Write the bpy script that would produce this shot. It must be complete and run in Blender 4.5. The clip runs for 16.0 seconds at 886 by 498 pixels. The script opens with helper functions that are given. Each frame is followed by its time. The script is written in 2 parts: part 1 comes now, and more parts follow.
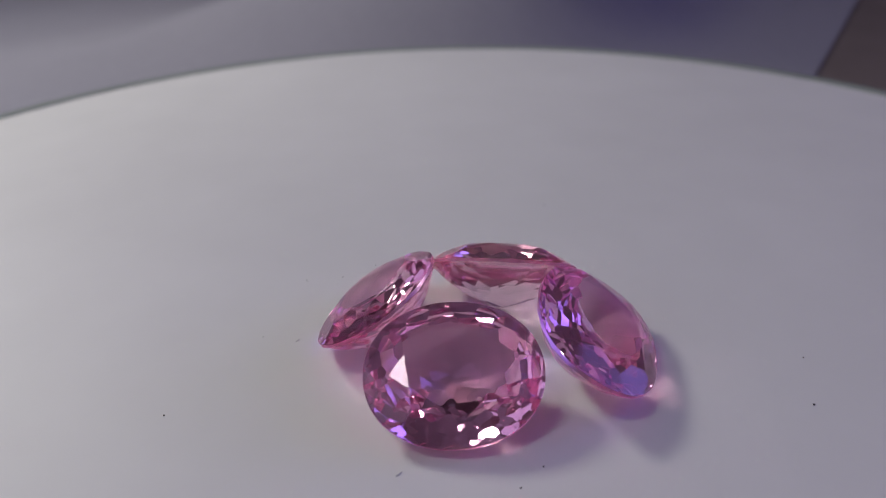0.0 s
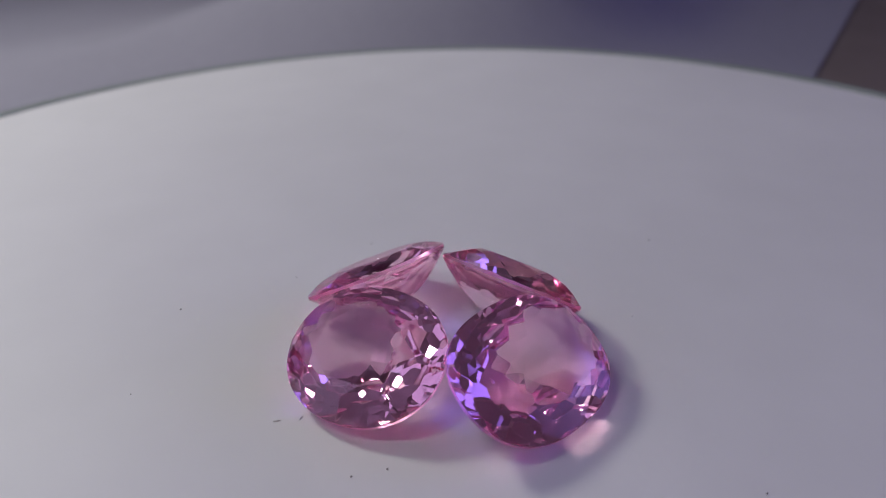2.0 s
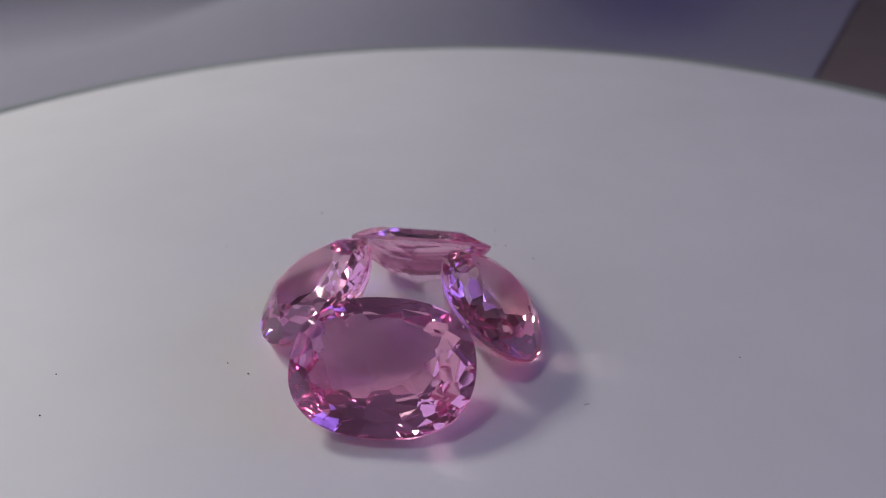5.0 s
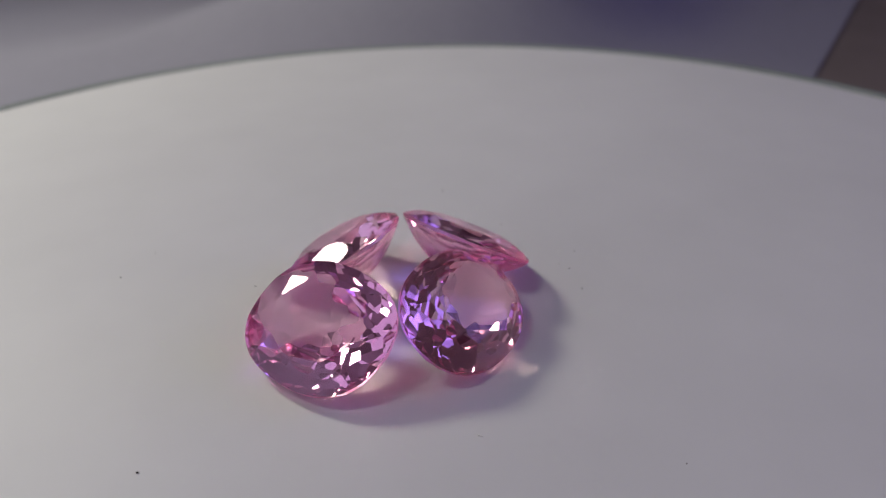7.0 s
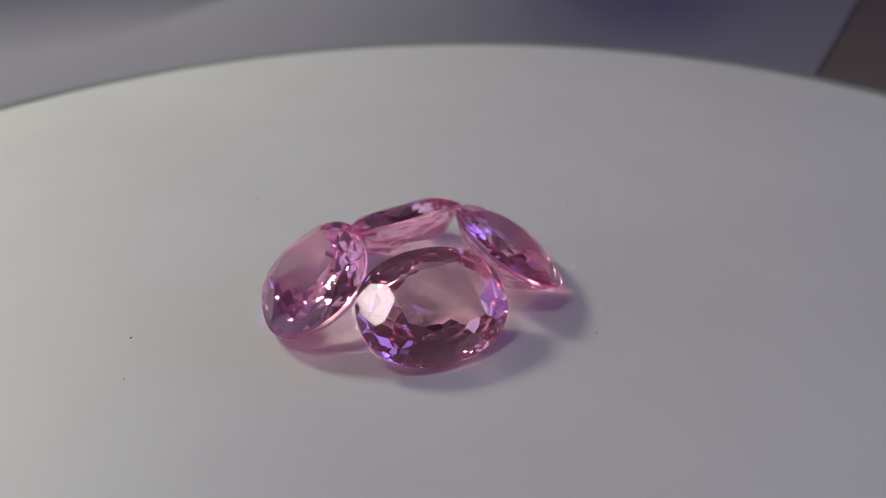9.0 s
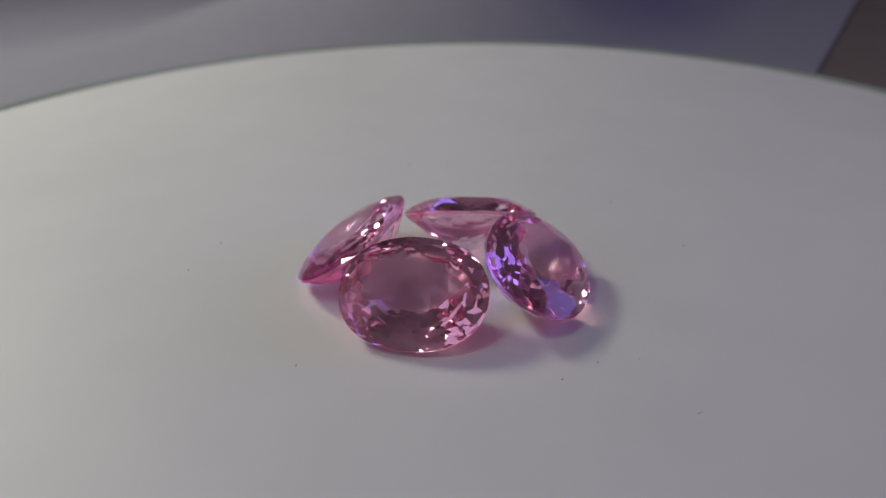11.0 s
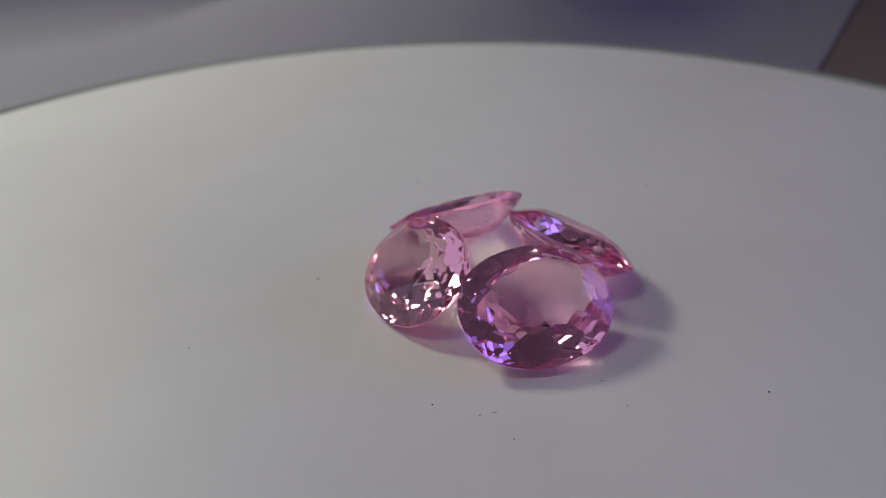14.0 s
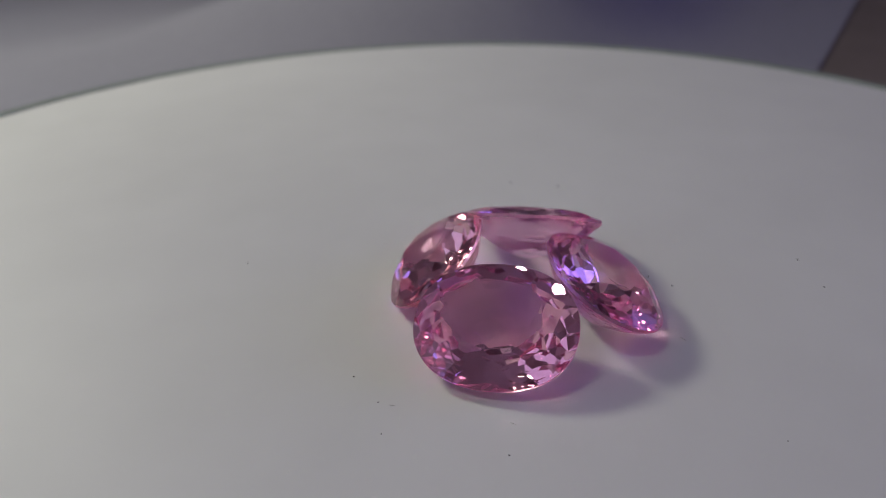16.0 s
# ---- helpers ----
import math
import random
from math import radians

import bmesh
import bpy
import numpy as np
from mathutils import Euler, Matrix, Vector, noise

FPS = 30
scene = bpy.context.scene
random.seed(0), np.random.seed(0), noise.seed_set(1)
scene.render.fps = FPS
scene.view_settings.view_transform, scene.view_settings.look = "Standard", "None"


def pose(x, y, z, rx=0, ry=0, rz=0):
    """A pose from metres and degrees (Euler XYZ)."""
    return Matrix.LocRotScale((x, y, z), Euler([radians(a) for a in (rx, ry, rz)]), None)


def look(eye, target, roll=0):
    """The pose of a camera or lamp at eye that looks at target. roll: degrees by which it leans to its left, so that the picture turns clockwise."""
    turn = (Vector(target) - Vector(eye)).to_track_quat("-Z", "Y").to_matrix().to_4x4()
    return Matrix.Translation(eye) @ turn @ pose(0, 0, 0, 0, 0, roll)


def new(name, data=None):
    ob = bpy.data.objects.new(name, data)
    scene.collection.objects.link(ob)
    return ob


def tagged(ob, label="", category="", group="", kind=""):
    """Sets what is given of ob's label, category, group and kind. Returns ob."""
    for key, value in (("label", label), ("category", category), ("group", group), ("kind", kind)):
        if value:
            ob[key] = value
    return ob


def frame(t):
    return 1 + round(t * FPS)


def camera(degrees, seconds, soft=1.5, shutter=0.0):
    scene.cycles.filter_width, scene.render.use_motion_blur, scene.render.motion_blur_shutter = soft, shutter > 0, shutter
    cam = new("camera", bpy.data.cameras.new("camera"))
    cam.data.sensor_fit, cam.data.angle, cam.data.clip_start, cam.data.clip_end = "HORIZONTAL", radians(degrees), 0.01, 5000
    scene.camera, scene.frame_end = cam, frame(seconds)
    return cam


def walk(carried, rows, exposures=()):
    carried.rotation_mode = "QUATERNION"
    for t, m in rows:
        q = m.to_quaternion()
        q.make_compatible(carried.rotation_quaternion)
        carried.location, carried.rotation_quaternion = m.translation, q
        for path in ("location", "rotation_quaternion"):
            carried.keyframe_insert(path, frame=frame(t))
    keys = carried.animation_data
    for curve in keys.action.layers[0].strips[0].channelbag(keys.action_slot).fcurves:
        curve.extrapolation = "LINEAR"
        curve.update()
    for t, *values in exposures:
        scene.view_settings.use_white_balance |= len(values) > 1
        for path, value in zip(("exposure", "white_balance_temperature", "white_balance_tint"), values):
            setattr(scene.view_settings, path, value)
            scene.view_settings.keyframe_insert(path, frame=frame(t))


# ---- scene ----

MM = 0.001

# ---- camera: stands still before the turntable ----
EYE = Vector((0.0, -33.76, 23.73)) * MM
AHEAD = Vector((-0.02225, 0.86609, -0.49940))
cam = camera(62.62, 16.0, soft=0.8)
cam.data.dof.use_dof = True
cam.data.dof.focus_distance = 36 * MM
cam.data.dof.aperture_fstop = 50
STAND = look(EYE, EYE + AHEAD, -1.722)
walk(cam, [(0.0, STAND), (16.0, STAND)], [(0.0, 0.0, 6140, 19), (1.5, 0.0, 6020, 20), (3.7, 0.0, 5890, 21), (6.3, 0.0, 6330, 17), (9.0, -0.05, 6420, 11), (16.0, -0.11, 6410, 10)])

# ---- light ----
world = bpy.data.worlds.new("room_air")
scene.world = world
world.use_nodes = True
world.node_tree.nodes["Background"].inputs["Color"].default_value = (0.62, 0.62, 0.80, 1)
world.node_tree.nodes["Background"].inputs["Strength"].default_value = 0.05


def lamp(name, place, target, size, power, color, shape="DISK", size_y=0.0):
    data = bpy.data.lights.new(name, "AREA")
    data.shape, data.size, data.energy, data.color = shape, size, power, color
    if size_y:
        data.size_y = size_y
    ob = new(name, data)
    ob.matrix_world = look(place, target)
    return ob


lamp("key_lamp", Vector((-109, 79, 104)) * MM, (-50 * MM, 40 * MM, 0), 34 * MM, 0.105, (0.97, 0.97, 0.78))
for x, y, z in ((-106, -33, 181), (-84, -41, 190)):
    lamp("panel_lamp", Vector((x, y, z)) * MM, (-14 * MM, -8 * MM, 0), 20 * MM, 0.028, (0.98, 0.97, 0.88), "RECTANGLE", 42 * MM)
for x, y, z in ((157, 8, 256), (177, 10, 242)):
    lamp("led_lamp", Vector((x, y, z)) * MM, (0, 0, 0), 4.6 * MM, 0.0045, (1.0, 0.98, 1.0))
# added lilac fill from the west for room ambience; no window stands there
lamp("fill_light", (-1.55, -0.4, 0.45), (0, -0.4, 0.5), 1.8, 6.8, (0.785, 0.715, 1.0), "RECTANGLE", 1.7)
violet_lamp = lamp("violet_lamp", (0.54, 0.03, 0.20), (0, -0.12, 0), 0.42, 0.15, (0.32, 0.28, 1.0), "RECTANGLE", 0.40)
violet_lamp.data.spread = radians(60)
scene.cycles.max_bounces = scene.cycles.transmission_bounces = scene.cycles.glossy_bounces = 24
scene.cycles.caustics_refractive = scene.cycles.caustics_reflective = True
scene.cycles.blur_glossy = 0.0
scene.cycles.sample_clamp_indirect = 0.0


# ---- materials ----
def material(name):
    m = bpy.data.materials.new(name)
    m.use_nodes = True
    return m, m.node_tree.nodes, m.node_tree.links, m.node_tree.nodes["Principled BSDF"]


def gem_material(name, color, rough=0.0, haze=0.018):
    """Clear corundum with a little silk; every passage and every reflection inside deepens the colour."""
    m, nodes, links, p = material(name)
    nodes.remove(p)
    glass, silk, mix = nodes.new("ShaderNodeBsdfGlass"), nodes.new("ShaderNodeBsdfTranslucent"), nodes.new("ShaderNodeMixShader")
    glass.inputs["Color"].default_value = (*color, 1)
    glass.inputs["Roughness"].default_value = rough
    glass.inputs["IOR"].default_value = 1.76
    silk.inputs["Color"].default_value = (1.0, 0.44, 0.66, 1)
    mix.inputs["Fac"].default_value = haze
    links.new(glass.outputs[0], mix.inputs[1])
    links.new(silk.outputs[0], mix.inputs[2])
    links.new(mix.outputs[0], nodes["Material Output"].inputs["Surface"])
    return m


def mottled(name, dark, light, scale, rough, bump=0.0, fine=6.0, coat=0.0):
    """A surface that varies at two scales between two colours."""
    m, nodes, links, p = material(name)
    place = nodes.new("ShaderNodeTexCoord")
    big, small = nodes.new("ShaderNodeTexNoise"), nodes.new("ShaderNodeTexNoise")
    big.inputs["Scale"].default_value, small.inputs["Scale"].default_value = scale, scale * fine
    big.inputs["Detail"].default_value, small.inputs["Detail"].default_value = 3, 6
    both = nodes.new("ShaderNodeMath")
    both.operation = "MULTIPLY_ADD"
    both.inputs[1].default_value = 0.4
    ramp = nodes.new("ShaderNodeValToRGB")
    ramp.color_ramp.elements[0].color, ramp.color_ramp.elements[1].color = (*dark, 1), (*light, 1)
    ramp.color_ramp.elements[0].position, ramp.color_ramp.elements[1].position = 0.45, 0.95
    for n in (big, small):
        links.new(place.outputs["Object"], n.inputs["Vector"])
    links.new(small.outputs["Fac"], both.inputs[0])
    links.new(big.outputs["Fac"], both.inputs[2])
    links.new(both.outputs[0], ramp.inputs["Fac"])
    links.new(ramp.outputs["Color"], p.inputs["Base Color"])
    p.inputs["Roughness"].default_value = rough
    p.inputs["Coat Weight"].default_value = coat
    p.inputs["Coat Roughness"].default_value = 0.16
    if bump:
        b = nodes.new("ShaderNodeBump")
        b.inputs["Strength"].default_value, b.inputs["Distance"].default_value = bump, 0.2 * MM
        links.new(small.outputs["Fac"], b.inputs["Height"])
        links.new(b.outputs["Normal"], p.inputs["Normal"])
    return m


PINK = gem_material("pink_sapphire", (1.0, 0.857, 0.929))
PINK_WARM = gem_material("warm_pink_sapphire", (1.0, 0.856, 0.902))
PINK_VIOLET = gem_material("violet_pink_sapphire", (1.0, 0.848, 0.936))
GROUND = gem_material("ground_girdle", (1.0, 0.78, 0.88), 0.35)
MILK = mottled("milk_glass", (0.70, 0.70, 0.69), (0.78, 0.78, 0.77), 30, 0.52)
EDGE = mottled("green_glass_edge", (0.26, 0.29, 0.27), (0.33, 0.37, 0.345), 40, 0.25)
BASE = mottled("black_plastic", (0.02, 0.02, 0.02), (0.04, 0.04, 0.04), 60, 0.5)
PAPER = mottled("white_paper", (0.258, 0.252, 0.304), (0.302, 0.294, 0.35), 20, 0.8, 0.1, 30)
WOOD = mottled("brown_board", (0.15, 0.118, 0.105), (0.205, 0.168, 0.15), 15, 0.6, 0.2)
PLASTER = mottled("plaster", (0.70, 0.69, 0.68), (0.79, 0.78, 0.77), 3, 0.9, 0.2)
PANEL = mottled("brown_panelling", (0.56, 0.50, 0.45), (0.63, 0.57, 0.52), 4, 0.5, 0.2)
DUST = mottled("dark_dust", (0.03, 0.025, 0.02), (0.07, 0.06, 0.05), 900, 0.9)
LINT = mottled("pale_lint", (0.75, 0.75, 0.73), (0.85, 0.85, 0.83), 900, 0.8)


# ---- building ----
def part(name, bm, mat, parent=None, label="", smooth=False):
    mesh = bpy.data.meshes.new(name)
    bmesh.ops.recalc_face_normals(bm, faces=bm.faces[:])
    bm.to_mesh(mesh)
    bm.free()
    mesh.materials.append(mat)
    if smooth:
        for f in mesh.polygons:
            f.use_smooth = True
    ob = new(name, mesh)
    if parent:
        ob.parent = parent
    if label:
        tagged(ob, label)
    return ob


def slab(x0, x1, y0, y1, z0, z1):
    bm = bmesh.new()
    bmesh.ops.create_cube(bm, size=1.0)
    for v in bm.verts:
        v.co = Vector(((x0 + x1) / 2 + v.co.x * (x1 - x0), (y0 + y1) / 2 + v.co.y * (y1 - y0), (z0 + z1) / 2 + v.co.z * (z1 - z0)))
    return bm


def turned(profile, steps=160):
    """A body of revolution round z from (radius, height) pairs; a radius of zero closes it."""
    bm = bmesh.new()
    rings = []
    for r, z in profile:
        if r == 0:
            rings.append([bm.verts.new((0, 0, z))])
        else:
            rings.append([bm.verts.new((r * math.cos(math.tau * k / steps), r * math.sin(math.tau * k / steps), z)) for k in range(steps)])
    for low, high in zip(rings, rings[1:]):
        for k in range(steps):
            n = (k + 1) % steps
            if len(low) == 1:
                bm.faces.new((low[0], high[k], high[n]))
            elif len(high) == 1:
                bm.faces.new((low[k], low[n], high[0]))
            else:
                bm.faces.new((low[k], low[n], high[n], high[k]))
    return bm


# ---- room and desk ----
TOP = -9 * MM
tagged(part("floor", slab(-1.6, 1.6, -1.6, 1.6, -0.80, -0.76), WOOD), "brown wooden floor of the room", "floor", kind="structure")
tagged(part("ceiling", slab(-1.6, 1.6, -1.6, 1.6, 1.60, 1.64), PLASTER), "pale plaster ceiling of the room", "ceiling", kind="structure")
for name, box in (("wall_north", (-1.6, 1.6, 1.6, 1.64)), ("wall_south", (-1.6, 1.6, -1.64, -1.6)), ("wall_west", (-1.64, -1.6, -1.6, 1.6)), ("wall_east", (1.6, 1.64, -1.6, 1.6))):
    dark = name in ("wall_south", "wall_east")
    tagged(part(name, slab(*box, -0.80, 1.64), PANEL if dark else PLASTER), "light brown panelled wall of the room" if dark else "pale plaster wall of the room", "wall", kind="structure")

desk = tagged(new("desk"), "dark brown wooden desk under paper and turntable", "desk")
desk.location = (0, 0.1, TOP - 0.3 * MM)
part("desktop", slab(-0.6, 0.6, -0.35, 0.35, -0.025, 0), WOOD, desk)
for x in (-0.55, 0.55):
    for y in (-0.3, 0.3):
        part("leg", slab(x - 0.025, x + 0.025, y - 0.025, y + 0.025, -0.76 - TOP + 0.3 * MM, -0.025), WOOD, desk)


def backdrop():
    """A white paper sweep: flat under the turntable, wavy along its slanted edge by a hump added for shade, curved up
    far behind.
    """
    side = [-120, -60, 0, 30, 50, 60, 70, 78, 80, 82, 85, 88, 92, 100, 110, 120, 130, 140, 155, 170]
    climb = [(182, 1.5), (194, 6), (205, 14), (213, 25), (218, 40), (221, 60), (222, 90), (222, 130), (222, 170)]
    inset = [0, 2, 4, 6, 8, 10, 12, 14, 16, 18, 20, 22, 24, 26, 28, 30, 32, 34, 37, 42, 50, 60, 75, 95, 120, 150, 190, 240, 300, 360]
    bm = bmesh.new()
    layers = []
    for d in (0, -0.15):
        grid = []
        for y, lift in [(y, 0) for y in side] + climb:
            edge = 54.9 + 0.60 * (min(y, 200) - 76)
            fade = max(0, min(1, (y - 63) / 24)) if not lift else 1
            row = []
            for k in inset:
                # hump added so the paper's right part falls into shade from the left lamps
                shade_hump = 22.0 * math.exp(-((k - 54) / (22.0 if k < 54 else 50)) ** 2)
                z = shade_hump * fade * max(0, 1 - lift / 90) + lift
                row.append(bm.verts.new(Vector((edge - k, y, z + d)) * MM))
            grid.append(row)
        layers.append(grid)
    rows, cols = len(layers[0]), len(inset)
    for grid in layers:
        for i in range(rows - 1):
            for k in range(cols - 1):
                bm.faces.new((grid[i][k], grid[i][k + 1], grid[i + 1][k + 1], grid[i + 1][k]))
    top, low = layers
    for i in range(rows - 1):
        for k in (0, cols - 1):
            bm.faces.new((top[i][k], top[i + 1][k], low[i + 1][k], low[i][k]))
    for k in range(cols - 1):
        for i in (0, rows - 1):
            bm.faces.new((top[i][k], top[i][k + 1], low[i][k + 1], low[i][k]))
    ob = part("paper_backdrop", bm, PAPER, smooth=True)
    ob.data.set_sharp_from_angle(angle=radians(40))
    ob.location = (0, 0, TOP)
    return tagged(ob, "lilac-white paper sweep under a turntable, wavy along one edge", "backdrop")


backdrop()

# ---- turntable ----
R = 54.1 * MM
AXIS = Vector((-1.82, 4.15, 0)) * MM
OFFSET = Vector((-0.11, -1.46, 0)) * MM
turntable = tagged(new("turntable"), "round white glass-topped display turntable on the desk", "turntable")
turntable.location = (AXIS.x, AXIS.y, TOP)
part("base", turned([(0, 0), (40 * MM, 0), (41 * MM, 1 * MM), (41 * MM, 3 * MM), (38 * MM, 3.8 * MM), (0, 3.8 * MM)]), BASE, turntable, "black plastic base", True)
platter = new("platter")
platter.parent = turntable
platter.location = (0, 0, -TOP)
part("disc", turned([(0, -5 * MM), (R, -5 * MM), (R, 0), (R - 20 * MM, 0), (0, 0)]), MILK, platter, "smooth milky white top")
W = R + 0.02 * MM
part("glass_edge", turned([(W, -5 * MM), (W + 2.2 * MM, -5 * MM), (W + 2.6 * MM, -4.6 * MM), (W + 2.6 * MM, -0.6 * MM), (W + 2.4 * MM, -0.2 * MM), (W + 1.9 * MM, -0.03 * MM), (W, 0), (W, -5 * MM)]), EDGE, platter, "greenish polished glass edge", True)


# ---- gemstones ----
def cut(bm, normal, distance):
    """Cuts away what lies beyond a plane and closes the cut with one facet."""
    n = Vector(normal)
    size = n.length
    n, distance = n / size, distance / size
    made = bmesh.ops.bisect_plane(bm, geom=bm.verts[:] + bm.edges[:] + bm.faces[:], dist=1e-6, plane_co=n * distance, plane_no=n, clear_outer=True)
    edges = [e for e in made["geom_cut"] if isinstance(e, bmesh.types.BMEdge) and e.is_boundary]
    if len(edges) > 2:
        bmesh.ops.contextual_create(bm, geom=edges)


def gem_body(a, b, square, depth, table, crown, turn, steps, lean):
    """An oval mixed cut: brilliant crown and stepped pavilion; the girdle is a superellipse with half axes a, b."""
    m = square / (square - 1)

    def reach(f):
        return (abs(math.cos(f)) ** m + abs(math.sin(f)) ** m) ** (1 / m)

    def rim(f):
        return (abs(math.cos(f)) ** square + abs(math.sin(f)) ** square) ** (-1 / square)

    g = 0.022
    chance = random.Random(round(a * 1e7))
    bm = bmesh.new()
    ring = [bm.verts.new((rim(f) * math.cos(f), rim(f) * math.sin(f), -2)) for f in (math.tau * k / 64 for k in range(64))]
    base = bm.faces.new(ring)
    up = bmesh.ops.extrude_face_region(bm, geom=[base])
    for v in up["geom"]:
        if isinstance(v, bmesh.types.BMVert):
            v.co.z = 2
    bmesh.ops.recalc_face_normals(bm, faces=bm.faces[:])
    high = g + crown
    cut(bm, (0, lean, 1), high)
    # crown: main facets, star facets, upper girdle facets
    main = crown / (1 - table)
    for k in range(8):
        f = turn + math.tau * (k + 0.5) / 8 + chance.uniform(-0.03, 0.03)
        cut(bm, (main * math.cos(f), main * math.sin(f), 1), g + main * reach(f))
    for k in range(8):
        f = turn + math.tau * k / 8 + chance.uniform(-0.04, 0.04)
        near = table * reach(f) * math.cos(math.pi / 8)
        star = main * 0.5
        cut(bm, (star * math.cos(f), star * math.sin(f), 1), high + star * near)
    for k in range(16):
        f = turn + math.tau * (k + 0.5) / 16 + chance.uniform(-0.03, 0.03)
        upper = main * chance.uniform(1.24, 1.42)
        cut(bm, (upper * math.cos(f), upper * math.sin(f), 1), g + upper * reach(f))
    # pavilion: tiers of steps, from the girdle down
    for count, slope, radius, height, shift in steps:
        slope, height = slope * depth, height * depth
        for k in range(count):
            f = turn + math.tau * (k + shift) / count + chance.uniform(-0.06, 0.06)
            steep = slope * chance.uniform(0.88, 1.12)
            cut(bm, (steep * math.cos(f), steep * math.sin(f), -1), g + height + steep * radius * reach(f))
    for v in bm.verts:
        v.co = Vector((v.co.x * a, v.co.y * b, v.co.z * b))
    bmesh.ops.remove_doubles(bm, verts=bm.verts[:], dist=1e-7)
    bm.normal_update()
    return bm


# tiers: how many facets, slope, radius and depth where the tier begins, turn
STEPS = [(24, 1.45, 1.0, 0.0, 0.5), (20, 1.22, 0.91, 0.130, 0.0), (18, 1.00, 0.78, 0.289, 0.5), (16, 0.80, 0.62, 0.449, 0.0), (12, 0.60, 0.44, 0.593, 0.5), (8, 0.42, 0.25, 0.707, 0.5)]
LONG = [(20, 1.50, 1.0, 0.0, 0.5), (18, 1.26, 0.90, 0.150, 0.0), (16, 1.02, 0.77, 0.314, 0.5), (14, 0.80, 0.60, 0.487, 0.0), (12, 0.58, 0.42, 0.631, 0.5), (8, 0.40, 0.24, 0.735, 0.5)]

# centre in millimetres, azimuth and tilt of the face, twist, half axes, squareness, depth, table, crown, cut
GEMS = (
    ((-3.76, -5.71, 1.90), 239.38, 28.95, 2.28, 3.61, 3.08, 2.10, 0.80, 0.55, 0.26, 0.12, STEPS, PINK, 0.0, "oval faceted pink sapphire leaning outward on the turntable"),
    ((2.98, -6.47, 2.04), 320.00, 30.98, -4.08, 3.778, 2.97, 2.38, 0.85, 0.62, 0.162, 0.30, LONG, PINK_VIOLET, 0.0, "cushion-shaped pink sapphire with a wide table, leaning outward"),
    ((2.41, -0.09, 1.98), 52.46, 37.44, -0.03, 3.563, 2.809, 2.20, 0.85, 0.53, 0.325, 0.11, STEPS, PINK_WARM, 0.0, "warm pink oval sapphire with a small bright table"),
    ((-4.03, 0.73, 2.05), 131.08, 32.44, 4.41, 3.609, 2.931, 2.19, 0.85, 0.58, 0.20, 0.305, LONG, PINK, 0.05, "violet-pink oval sapphire with stepped lower facets"),
)
SCALE = 1.15
SPIN_START, SPIN, SPIN_GAIN = 30.893, -16.2019, -0.03928


def spin(t):
    """Turn of the platter in degrees."""
    return SPIN_START + SPIN * t + SPIN_GAIN * t * t


def gem(centre, azimuth, tilt, twist, a, b, square, depth, table, crown, turn, steps, mat, lean, label):
    bm = gem_body(a * SCALE * MM, b * SCALE * MM, square, depth, table, crown, turn, steps, lean)
    az, ti, tw = radians(azimuth), radians(tilt), radians(twist)
    n = Vector((math.cos(az) * math.sin(ti), math.sin(az) * math.sin(ti), math.cos(ti)))
    u = Vector((-math.sin(az), math.cos(az), 0))
    v = n.cross(u)
    along, across = u * math.cos(tw) + v * math.sin(tw), v * math.cos(tw) - u * math.sin(tw)
    m = Matrix((along, across, n)).transposed().to_4x4()
    m.translation = Vector(centre) * SCALE * MM
    lowest = min((m @ v.co).z for v in bm.verts)
    m.translation.z -= lowest
    thing = tagged(new("gemstone"), label, "gemstone", "pink sapphires on the turntable")
    zone = {}
    for f in bm.faces:
        zone[f.index] = "girdle" if abs(f.normal.z) < 0.05 else "crown" if f.normal.z > 0 else "pavilion"
    for name in ("crown", "girdle", "pavilion"):
        piece = bm.copy()
        piece.faces.ensure_lookup_table()
        bmesh.ops.delete(piece, geom=[f for f in piece.faces if zone[f.index] != name], context="FACES")
        mesh = bpy.data.meshes.new(name)
        piece.to_mesh(mesh)
        piece.free()
        mesh.materials.append(GROUND if name == "girdle" else mat)
        ob = new(name, mesh)
        ob.parent = thing
    bm.free()
    return thing, m


STONES = [gem(*row) for row in GEMS]


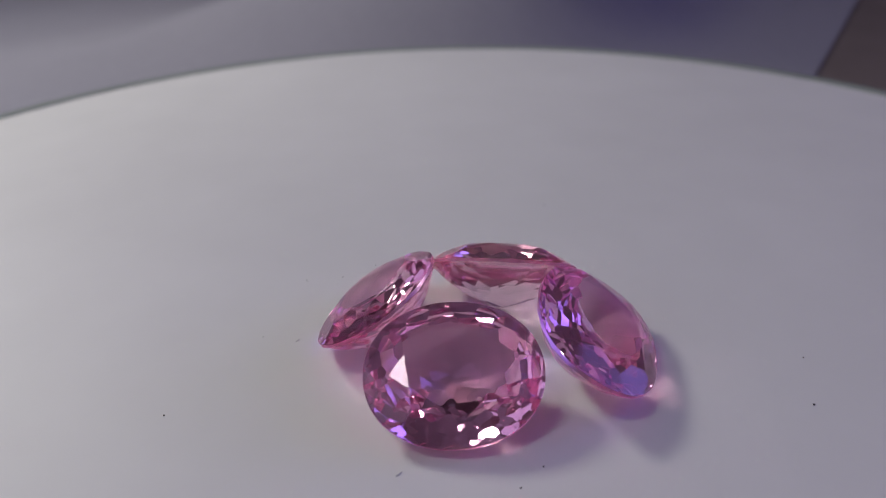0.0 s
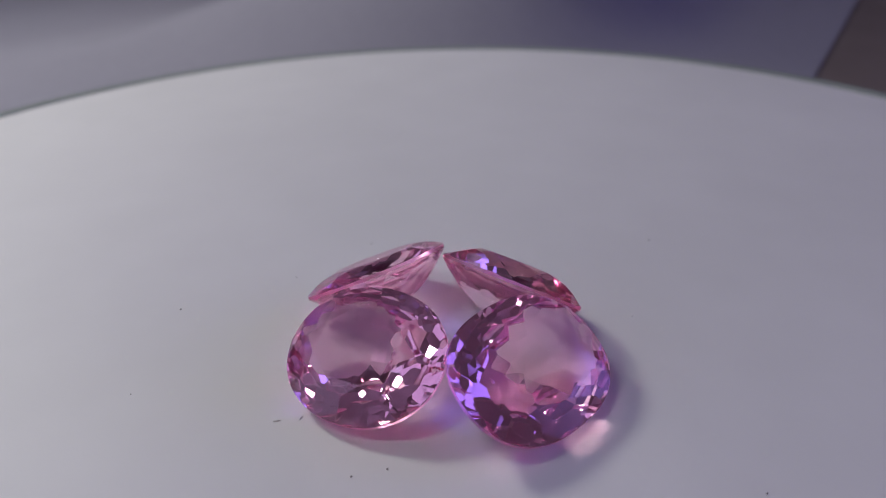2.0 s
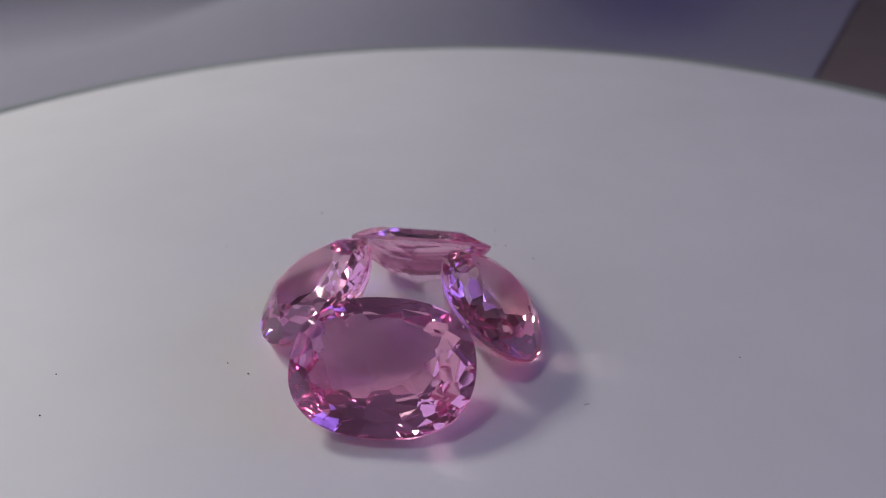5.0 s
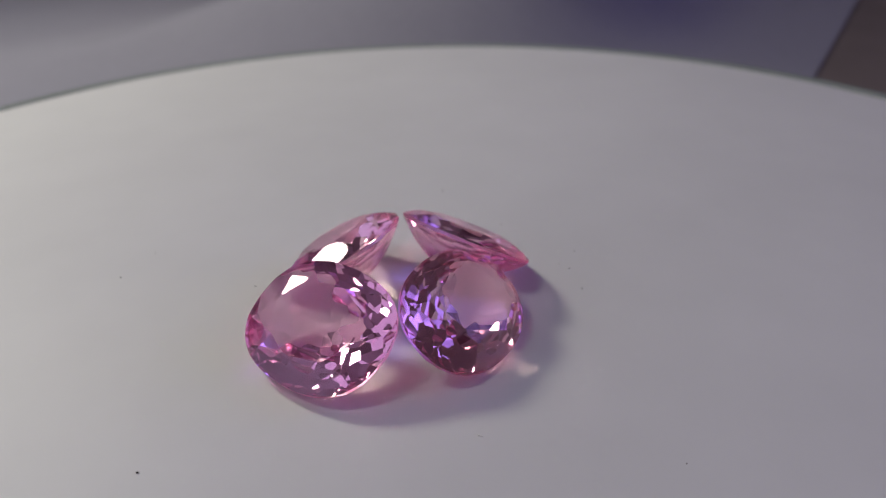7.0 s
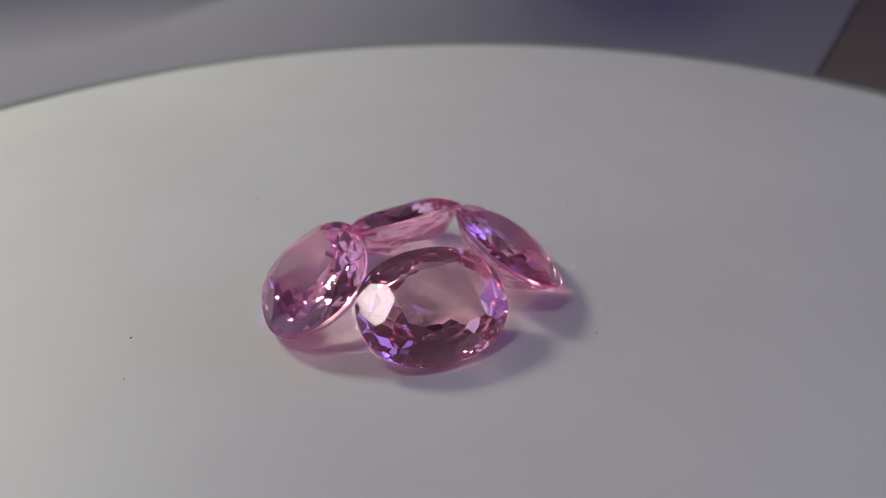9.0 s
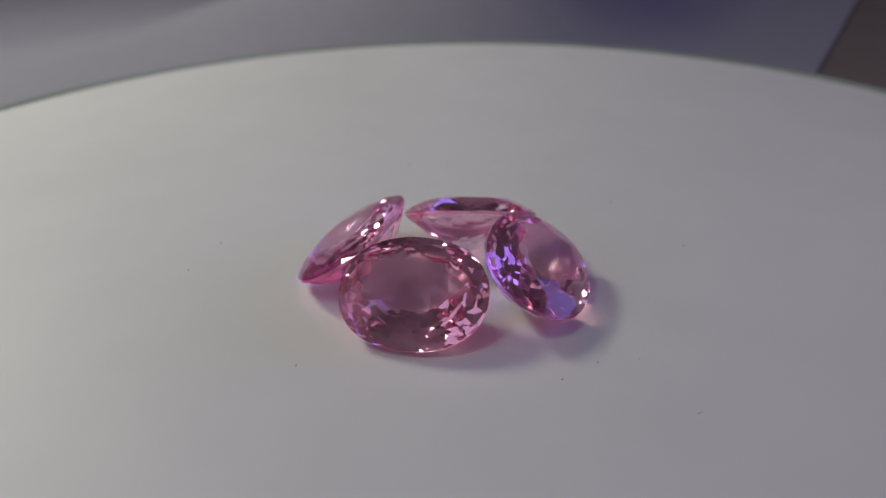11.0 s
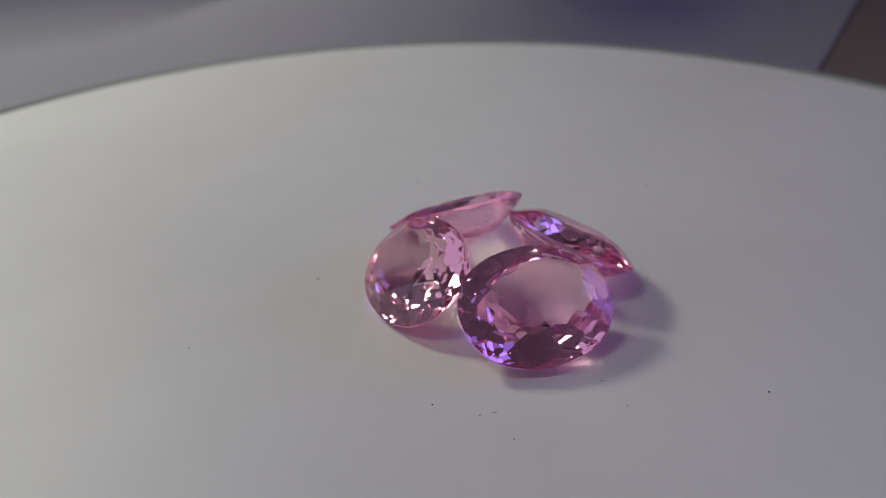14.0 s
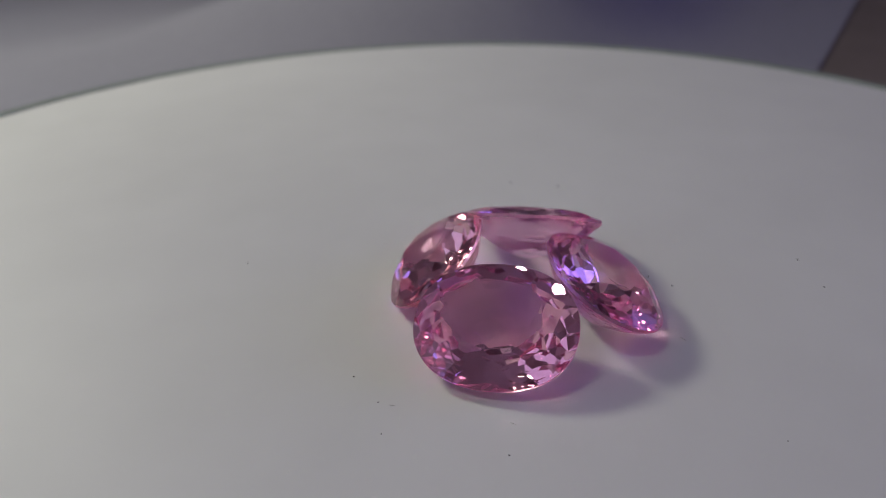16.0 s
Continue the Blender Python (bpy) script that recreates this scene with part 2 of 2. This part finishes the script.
# ---- dust on the glass ----
def speck(x, y, long, wide, angle, mat, label):
    bm = bmesh.new()
    bmesh.ops.create_icosphere(bm, subdivisions=2, radius=1.0)
    for v in bm.verts:
        k = 1 + 0.35 * noise.noise(v.co * 1.7 + Vector((x, y, 0)))
        bend = 0.3 * v.co.x * v.co.x
        v.co = Vector((v.co.x * k * long, (v.co.y * k + bend) * wide, v.co.z * min(wide, 0.05))) * 0.75 * MM
    low = min(v.co.z for v in bm.verts)
    for v in bm.verts:
        v.co.z -= low
    ob = part("dust_speck", bm, mat, smooth=True)
    tagged(ob, label, "dust", "dust on the turntable")
    return ob, pose(x * MM, y * MM, 0, 0, 0, angle)


SPECKS = [speck(x, y, l, w, a, DUST, "tiny dark dust speck on the white glass") for x, y, l, w, a in (
    (-6.04, 8.03, 0.05, 0.04, 20), (-4.05, 7.2, 0.07, 0.03, 70), (-10.2, 3.9, 0.06, 0.03, 40), (-16.1, -6.9, 0.05, 0.03, 10),
    (-9.3, -19.2, 0.06, 0.04, 0), (10.1, -15.1, 0.09, 0.07, 30), (-4.4, -12.0, 0.06, 0.05, 0),
    (-2.9, -11.56, 0.06, 0.05, 45), (-6.5, -20.6, 0.08, 0.05, 20), (12.2, 8.4, 0.05, 0.04, 0), (12.7, -12.6, 0.08, 0.04, 50), (-1.7, 7.4, 0.06, 0.04, 60), (-16.2, 0.4, 0.07, 0.05, 80))]
SPECKS += [speck(x, y, l, w, a, LINT, "tiny pale lint fibre on the white glass") for x, y, l, w, a in (
    (-7.3, -8.46, 0.22, 0.03, 75), (-8.4, -8.67, 0.25, 0.04, 10), (-4.6, 6.74, 0.2, 0.03, 50), (-8.7, 2.6, 0.22, 0.03, 30), (-5.87, 12.4, 0.14, 0.03, 5), (9.56, -0.15, 0.2, 0.04, 60))]


def motions():
    times = [0.5 * k for k in range(33)]
    walk(platter, [(t, pose(0, 0, -TOP, 0, 0, spin(t)) @ Matrix.Translation(OFFSET)) for t in times])
    for ob, m in STONES + SPECKS:
        walk(ob, [(t, pose(0, 0, 0, 0, 0, spin(t)) @ m) for t in times])


motions()
